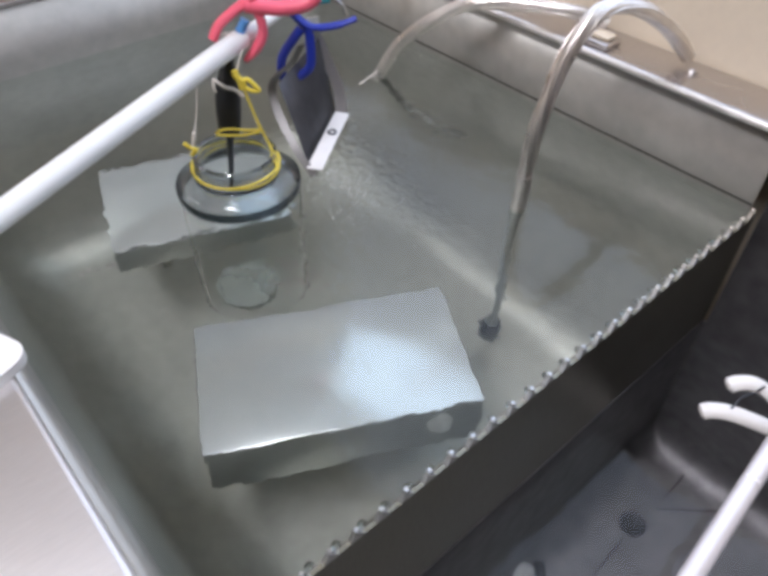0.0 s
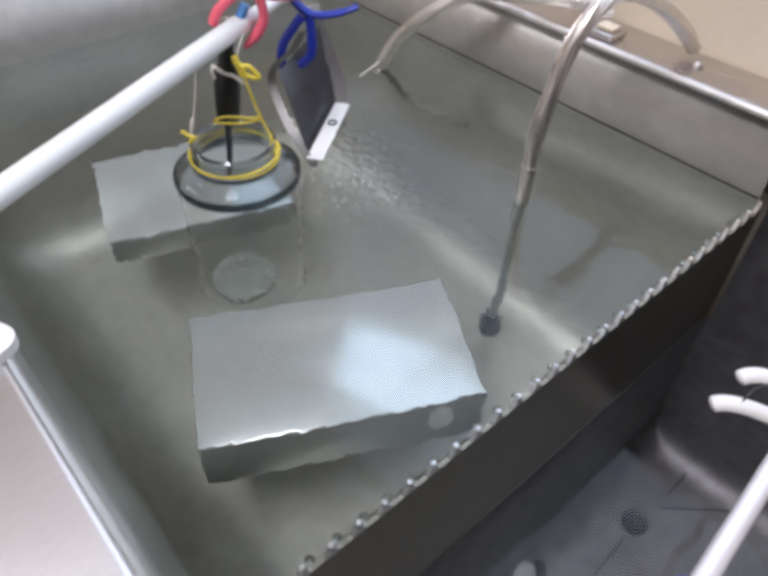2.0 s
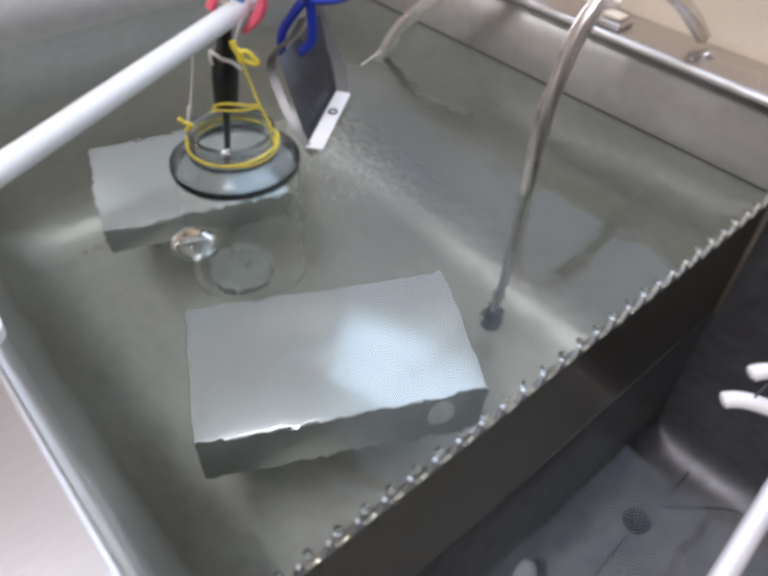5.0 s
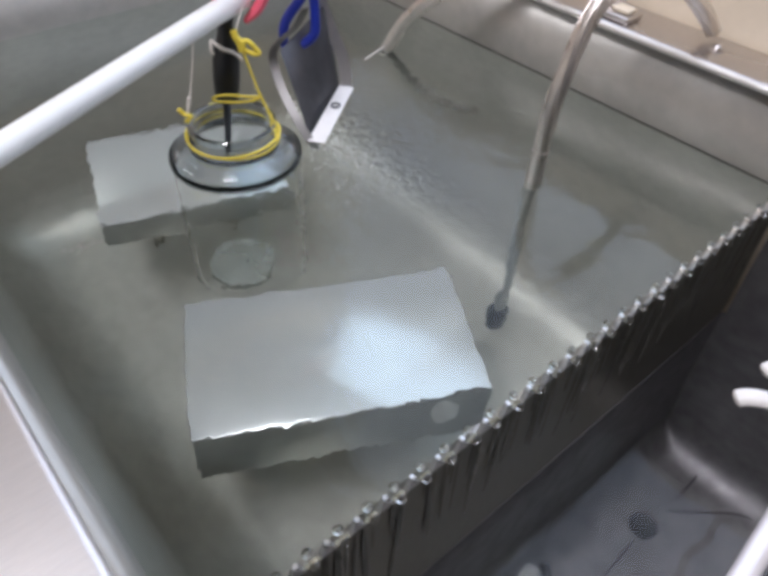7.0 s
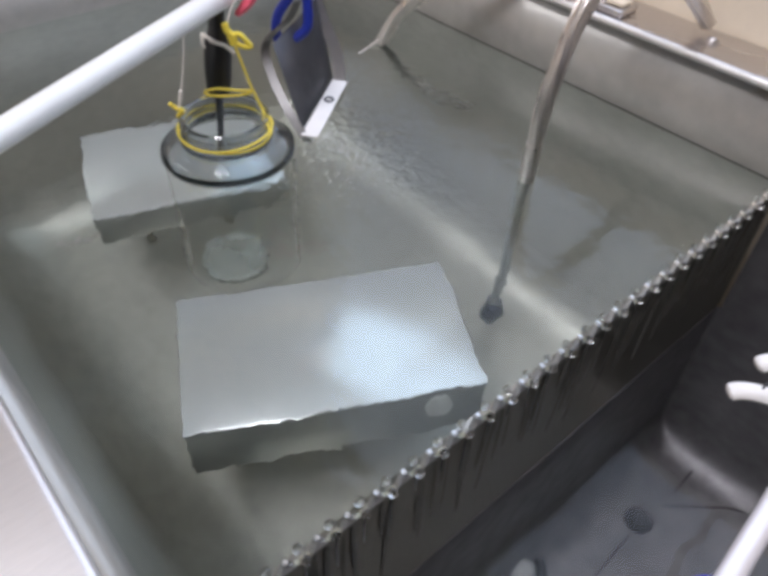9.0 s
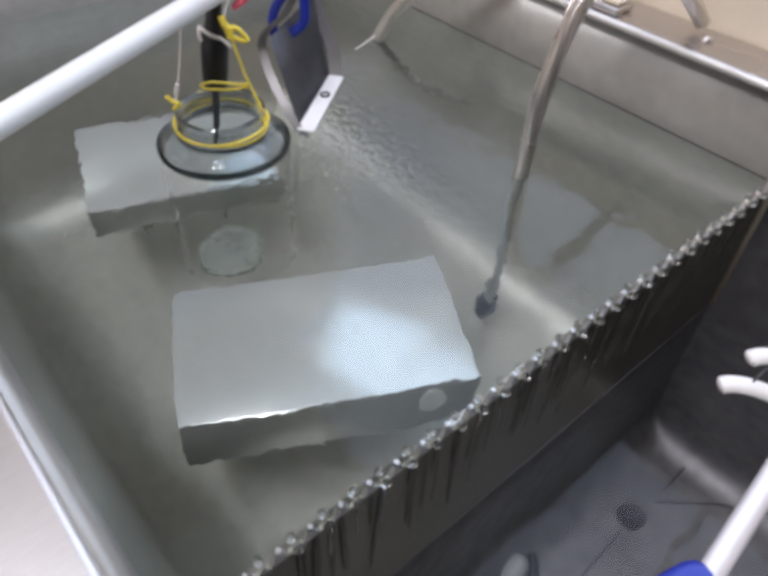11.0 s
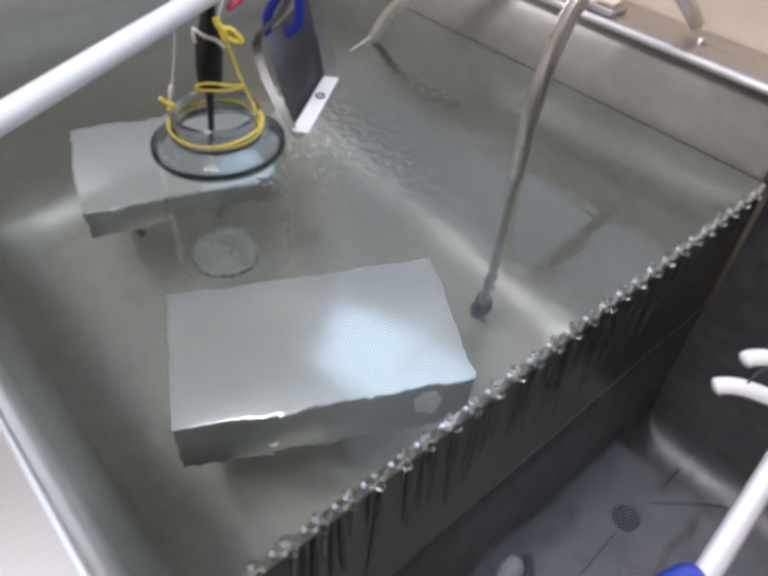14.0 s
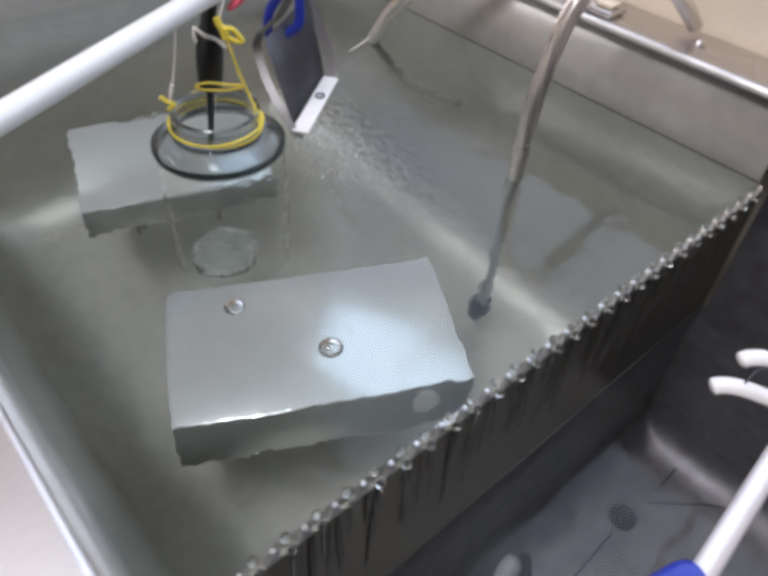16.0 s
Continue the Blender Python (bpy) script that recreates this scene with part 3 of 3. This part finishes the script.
bm = block(((E2 - E1).length, 0.0165, 0.0016), (E1 + E2) / 2 + Vector((0, 0, 0.0035)), Matrix((side, perp, Vector((0, 0, 1)))).transposed(), 0.0006)
foot = at_world(part("foot_bar", bm, WHITE, strap, "white bar at the waterline"))
h = E1.lerp(E2, 0.62) + Vector((0, 0, 0.0048))
ho = part("hole", sweep([(h.x + 0.0042 * math.cos(a), h.y + 0.0042 * math.sin(a), h.z) for a in (2 * math.pi * k / 24 for k in range(24))], 0.0011, 6, closed=True), DARK, foot, "dark rivet hole")
bpy.context.view_layer.update()
ho.matrix_parent_inverse = foot.matrix_world.inverted()

# ---- hoses ----
def hose(label, pts, r, wet_pts, end):
    ob = thing("braided_hose", label, "hose", *pts[-1], group="hoses over the ledge")
    bpy.context.view_layer.update()
    line = smooth_path(pts, 10)
    at_world(part("braid", sweep(line, r, 20), BRAID, ob, "braided steel sleeve"))
    low = smooth_path([pts[0]] + wet_pts, 8)
    # submerged lengths in darker greys; their dimness under water is coloured in
    at_world(part("lower_length", sweep(low, r * (0.9 if end else 0.75), 16), PLATE_SIDE if end else DIM_HOSE, ob, "submerged length in a darkened grey"))
    for k in range(6):
        twist = []
        for i, p in enumerate(line):
            d = (line[min(i + 1, len(line) - 1)] - line[max(i - 1, 0)]).normalized()
            s = d.cross(Vector((1, 0, 0.1))).normalized()
            t = s.cross(d)
            a = 2 * math.pi * k / 6 + i * 0.05
            twist.append(p + (r + 0.0002) * (math.cos(a) * s + math.sin(a) * t))
        at_world(part("wire", sweep(twist, 0.0009, 6), BRAID, ob))
    d = (Vector(pts[1]) - Vector(pts[0])).normalized()
    at_world(part("ferrule", sweep([Vector(pts[0]) - d * 0.012, Vector(pts[0]) + d * 0.03], r + 0.0009, 20), BRAID, ob, "crimped steel ferrule"))
    if end:
        d = (low[-1] - low[-3]).normalized()
        at_world(part("nozzle", sweep([low[-1] - d * 0.02, low[-1], low[-1] + d * 0.012, low[-1] + d * 0.028], [0.01, 0.0145, 0.0145, 0.011], 16), DARK, ob, "dark fitting"))
    return ob


hose("braided steel hose arched over the ledge into water", [(-0.152, -0.12, 0.0), (-0.152, -0.1185, 0.036), (-0.152, -0.116, 0.072), (-0.151, -0.11, 0.1), (-0.15, -0.099, 0.133), (-0.148, -0.081, 0.158), (-0.146, -0.062, 0.168), (-0.1435, -0.038, 0.167), (-0.14, 0.001, 0.152), (-0.135, 0.048, 0.122), (-0.131, 0.087, 0.09)], 0.0064,
     [(-0.155, -0.122, -0.06), (-0.168, -0.1, -0.2), (-0.185, -0.075, -0.3), (-0.196, -0.066, -0.39)], True)
hose("braided steel hose lying over the ledge corner", [(-0.434, -0.051, -0.002), (-0.417, -0.04, 0.035), (-0.389, -0.022, 0.067), (-0.359, -0.001, 0.09), (-0.335, 0.014, 0.098), (-0.285, 0.048, 0.101), (-0.251, 0.071, 0.098), (-0.226, 0.087, 0.091)], 0.0066,
     [(-0.44, -0.03, -0.05), (-0.43, -0.01, -0.11), (-0.38, 0.0, -0.13), (-0.33, 0.0, -0.11)], False)

tail = thing("wire_tail", "thin pale wire end trailing on the water", "wire", -0.43, -0.07, 0.0)
bpy.context.view_layer.update()
at_world(part("strand", sweep(smooth_path([(-0.431, -0.055, 0.006), (-0.429, -0.07, 0.003), (-0.426, -0.09, 0.0)]), 0.0011, 6), STRING, tail))

# ---- on the ledge ----
bolt = thing("bolt", "small round-headed steel bolt in the ledge", "bolt", -0.117, 0.075, RIM)
part("head", lathe([(0.0065, 0.0), (0.0065, 0.001), (0.005, 0.0035), (0.0025, 0.0047), (0, 0.005)], 20), LEDGE, bolt)
part("washer", lathe([(0.0085, 0.0), (0.0085, 0.0008), (0, 0.0009)], 20), LEDGE, bolt)
hold = thing("hose_clamp", "pale plastic hose clamp over the ledge edge", "clamp", -0.215, 0.05, RIM)
part("saddle", block((0.034, 0.03, 0.007), (0, 0.0125, 0.0035), bevel=0.003), LEDGE, hold)
part("fold", block((0.02, 0.016, 0.004), (0.003, 0.012, 0.0095), bevel=0.0015), BEIGE, hold, "creased beige plastic fold")

# ---- on the drainboard ----
board = thing("white_board", "white plastic board with a rounded corner", "board", -0.172, -0.541, RIM)
board.matrix_world = pose(-0.172, -0.541, RIM, 0, 0, 23)
bm = bmesh.new()
pts = ring(-0.2, 0.0, -0.15, 0.0, 0.0, (0.012, 0.014, 0.014, 0.014))
lo = [bm.verts.new(p) for p in pts]
hi = [bm.verts.new(p + Vector((0, 0, 0.007))) for p in pts]
bm.faces.new(lo[::-1])
bm.faces.new(hi)
for k in range(len(lo)):
    bm.faces.new((lo[k], lo[(k + 1) % len(lo)], hi[(k + 1) % len(lo)], hi[k]))
part("slab", bm, WHITE, board)

# ---- over the side basin ----
rod = thing("blue_handled_rod", "shiny white rod with a blue plastic grip across the side basin", "rod", 0.142, -0.3, RIM)
bpy.context.view_layer.update()
at_world(part("shaft", sweep([(0.147, -0.39, 0.094), (0.108, 0.07, 0.0875)], 0.005, 20), SHAFT, rod, "shiny white enamelled shaft"))
at_world(part("grip", sweep(smooth_path([(0.147, -0.387, 0.0925), (0.1455, -0.393, 0.0915), (0.1425, -0.404, 0.09), (0.14, -0.418, 0.0895), (0.138, -0.44, 0.09), (0.136, -0.5, 0.092), (0.136, -0.6, 0.092)], 4), [0.0058, 0.0068, 0.0074, 0.008] + [0.0084] * 17 + [0.0082, 0.008, 0.0075, 0.006], 20, flat=1.1), BLUE, rod, "blue plastic grip"))
at_world(part("second_grip", sweep(smooth_path([(0.1105, -0.432, 0.082), (0.109, -0.44, 0.085), (0.109, -0.47, 0.089), (0.115, -0.56, 0.091)], 5), [0.003, 0.004, 0.005, 0.0055] + [0.006] * 12, 16), BLUE, rod, "blue plastic grip"))

fork = thing("white_tongs", "white plastic hooks over the side basin", "tongs", 0.14, -0.2, 0.03)
bpy.context.view_layer.update()
at_world(part("prong", sweep(smooth_path([(0.0915, -0.231, 0.024), (0.096, -0.2265, 0.0265), (0.103, -0.222, 0.028), (0.112, -0.217, 0.0275), (0.125, -0.21, 0.025), (0.145, -0.2, 0.02)]), [0.002, 0.0034] + [0.0043] * 29, 12, flat=1.35), WHITE, fork))
at_world(part("prong", sweep(smooth_path([(0.0925, -0.199, 0.025), (0.097, -0.193, 0.028), (0.105, -0.187, 0.029), (0.118, -0.184, 0.025), (0.145, -0.19, 0.02)]), [0.002, 0.0034] + [0.0043] * 23, 12, flat=1.35), WHITE, fork))
at_world(part("wire", sweep([(0.1045, -0.2205, 0.032), (0.1055, -0.213, 0.039), (0.109, -0.2, 0.036), (0.11, -0.187, 0.032)], 0.0007, 6), DARK, fork, "thin dark wire"))
at_world(part("hanger", sweep(smooth_path([(0.143, -0.212, 0.02), (0.152, -0.2, 0.03), (0.152, -0.2, 0.07), (0.148, -0.2, 0.095), (0.14, -0.2, 0.1), (0.132, -0.2, 0.093)]), 0.0035, 10), WHITE, fork))

# creases of the side basin's floor, their shade as dark strips, and the drain's collar
for pts in ([(0.071, -0.05), (0.1, -0.022), (0.135, 0.012), (0.2, 0.02)], [(0.066, -0.106), (0.068, -0.14), (0.07, -0.18), (0.07, -0.26)], [(0.07, -0.03), (0.07, 0.0), (0.069, 0.024)]):
    bm = ribbon(smooth_path([(a, b, FLOOR + 0.0006) for a, b in pts]), 0.0022, 0.0016, (pts[0][1] - pts[-1][1], pts[-1][0] - pts[0][0], 0))
    in_sink(part("crease", bm, HOLE_SHADE, sink, "dark strip for the shade of a floor crease"))
bm = ribbon([(-0.652, -0.47, FLOOR + 0.0006), (-0.628, -0.36, FLOOR + 0.0006), (-0.62, -0.2, FLOOR + 0.0006)], 0.004, 0.0016, (1, -0.2, 0))
in_sink(part("floor_seam", bm, LEDGE, sink, "pale weld seam"))

# a pale pipe end lying on the side basin's floor
stub = thing("pipe_end", "pale plastic pipe end with a dark rubber sleeve under water", "pipe", 0.03, -0.25, FLOOR)
bpy.context.view_layer.update()
at_world(part("tube", sweep(smooth_path([(0.015, -0.216, FLOOR + 0.012), (0.022, -0.234, FLOOR + 0.012), (0.036, -0.262, FLOOR + 0.012), (0.05, -0.3, FLOOR + 0.012)]), [0.007, 0.009, 0.0105] + [0.0115] * 16, 16), GLINT_PIPE, stub))
at_world(part("sleeve", sweep(smooth_path([(0.021, -0.203, FLOOR + 0.007), (0.033, -0.214, FLOOR + 0.007), (0.048, -0.238, FLOOR + 0.007), (0.06, -0.28, FLOOR + 0.007)]), 0.0065, 12), BLACK, stub, "dark rubber sleeve"))

# ---- water running over the weir ----
bm = bmesh.new()
y = Y2 - 0.002
rng = random.Random(4)
while y > YL + 0.05:
    yc = y - 0.0175
    for dx, dz, rr in ((-0.0028, 0.0008, 0.0029), (0.0034, -0.003, 0.0029)):
        m = Matrix.Translation((dx, yc + rng.uniform(-0.0006, 0.0006), dz)) @ Matrix.Diagonal((rr, rr * 1.1, rr * rng.uniform(0.8, 1.1), 1))
        bmesh.ops.create_uvsphere(bm, u_segments=16, v_segments=12, radius=1, matrix=m)
    drop = rng.uniform(0.008, 0.022)
    m = Matrix.Translation((0.0022, yc + rng.uniform(-0.001, 0.001), -0.004 - drop)) @ Matrix.Diagonal((0.0004, 0.0015, drop, 1))
    bmesh.ops.create_uvsphere(bm, u_segments=10, v_segments=10, radius=1, matrix=m)
    y -= PITCH
spill = tagged(part("overflow_water", bm, BEAD, crease=120), "clear water beads spilling through the weir teeth", "water", kind="stuff")
spill.visible_shadow = False

# streaks of water running down the weir
bm = bmesh.new()
for ty in TEETH:
    for k in range(3):
        long = rng.uniform(0.012, 0.05)
        m = Matrix.Translation((0.0018, ty - 0.01 + rng.uniform(-0.008, 0.008), -0.008 - long)) @ Matrix.Rotation(rng.uniform(-0.06, 0.06), 4, "X") @ Matrix.Diagonal((0.0011, rng.uniform(0.0012, 0.0026), long, 1))
        bmesh.ops.create_uvsphere(bm, u_segments=10, v_segments=10, radius=1, matrix=m)
runs = tagged(part("running_water", bm, BEAD, crease=120), "thin streaks of water running down the weir", "water", kind="stuff")
runs.visible_shadow = False

# froth where the strap stirs the water
bm = bmesh.new()
for k in range(800):
    along = rng.random()
    spread = 0.008 + 0.026 * along
    px, py = -0.318 + 0.075 * along + rng.gauss(0, spread), -0.222 - 0.02 * along + rng.gauss(0, spread)
    if (px - JX) ** 2 + (py - JY) ** 2 < 0.062 ** 2:
        continue
    rr = rng.uniform(0.0003, 0.0008)
    bmesh.ops.create_icosphere(bm, subdivisions=1, radius=rr, matrix=Matrix.Translation((px, py, rng.uniform(-0.0015, 0.0004))))
froth = tagged(part("froth", bm, FROTH, crease=120), "fine white froth on the stirred water", "froth", kind="stuff")
froth.visible_shadow = False

# ---- bubbles ----
def bubble(r):
    bm = bmesh.new()
    bmesh.ops.create_uvsphere(bm, u_segments=24, v_segments=14, radius=1, matrix=Matrix.Diagonal((r, r, r * 0.62, 1)))
    ob = tagged(part("air_bubble", bm, AIR, crease=120), "round clear air bubble rising through the water", "bubble", group="air bubbles")
    ob.visible_shadow = False
    return ob


big, first, second = bubble(0.0195), bubble(0.0085), bubble(0.0075)


def motions():
    walk(water, [(0, pose(0, 0, -0.005)), (2, pose(0, 0.006, -0.0035)), (4, pose(0, -0.002, -0.002)), (6, pose(0, 0.006, -0.0005)), (7, pose(0, -0.003, 0.0)), (9, pose(0, 0.005, 0.0005)), (12, pose(0, -0.003, 0.001)), (14, pose(0, 0.005, 0.001)), (16, pose(0, -0.002, 0.001))])
    walk(froth, [(0, pose(0, 0, -0.005)), (1.5, pose(0.004, 0.003, -0.004)), (3, pose(-0.003, 0.004, -0.003)), (4.5, pose(0.004, -0.003, -0.002)), (6, pose(0, 0.003, -0.0005)), (8, pose(0.004, 0, 0.0002)), (10, pose(-0.002, 0.003, 0.0007)), (12, pose(0.003, 0.001, 0.001)), (14, pose(-0.002, -0.002, 0.001)), (16, pose(0.003, 0.002, 0.001))])
    walk(runs, [(0, pose(-0.005, 0, -0.004)), (4.5, pose(-0.005, 0, -0.004)), (6.3, pose(-0.0004, 0, 0)), (7.5, pose(0, 0.002, 0.001)), (9, pose(0, 0, -0.001)), (11, pose(0, -0.002, 0.001)), (13, pose(0, 0.001, -0.001)), (16, pose(0, -0.001, 0.001))])
    walk(spill, [(0, pose(-0.005, 0, -0.02)), (3, pose(-0.005, 0, -0.016)), (4.5, pose(-0.003, 0, -0.006)), (6.5, pose(-0.001, 0, -0.002)), (9, pose(0, 0, 0)), (16, pose(0, 0, 0))])
    rest = (-0.2, -0.33, -0.31)
    walk(big, [(0, pose(*rest)), (3.3, pose(*rest)), (3.55, pose(-0.13, -0.33, -0.305)), (3.7, pose(-0.132, -0.35, -0.275)), (3.8, pose(-0.15, -0.345, -0.215)), (3.9, pose(-0.1541, -0.3386, -0.175)), (4.0, pose(-0.1529, -0.3362, -0.14)), (4.1, pose(-0.1509, -0.3346, -0.1)), (4.2, pose(-0.153, -0.3324, -0.055)), (4.5, pose(-0.16, -0.33, -0.006)), (5.3, pose(-0.38, -0.45, -0.006)), (6.1, pose(-0.56, -0.51, -0.006)), (16, pose(-0.56, -0.51, -0.006))])
    rest = (-0.21, -0.37, -0.31)
    walk(first, [(0, pose(*rest)), (13.7, pose(*rest)), (13.9, pose(-0.165, -0.388, -0.29)), (14.2, pose(-0.162, -0.382, -0.2)), (14.5, pose(-0.161, -0.38, -0.125)), (14.8, pose(-0.16, -0.379, -0.05)), (15.0, pose(-0.158, -0.379, -0.004)), (15.2, pose(-0.129, -0.375, -0.002)), (15.4, pose(-0.12, -0.372, -0.002)), (15.7, pose(-0.11, -0.372, -0.002)), (16, pose(-0.092, -0.376, -0.002))])
    rest = (-0.22, -0.39, -0.31)
    walk(second, [(0, pose(*rest)), (14.5, pose(*rest)), (14.7, pose(-0.16, -0.386, -0.28)), (15.0, pose(-0.156, -0.383, -0.18)), (15.2, pose(-0.155, -0.382, -0.12)), (15.4, pose(-0.154, -0.382, -0.055)), (15.6, pose(-0.155, -0.384, -0.003)), (15.8, pose(-0.16, -0.394, -0.002)), (16, pose(-0.163, -0.405, -0.002))])


motions()
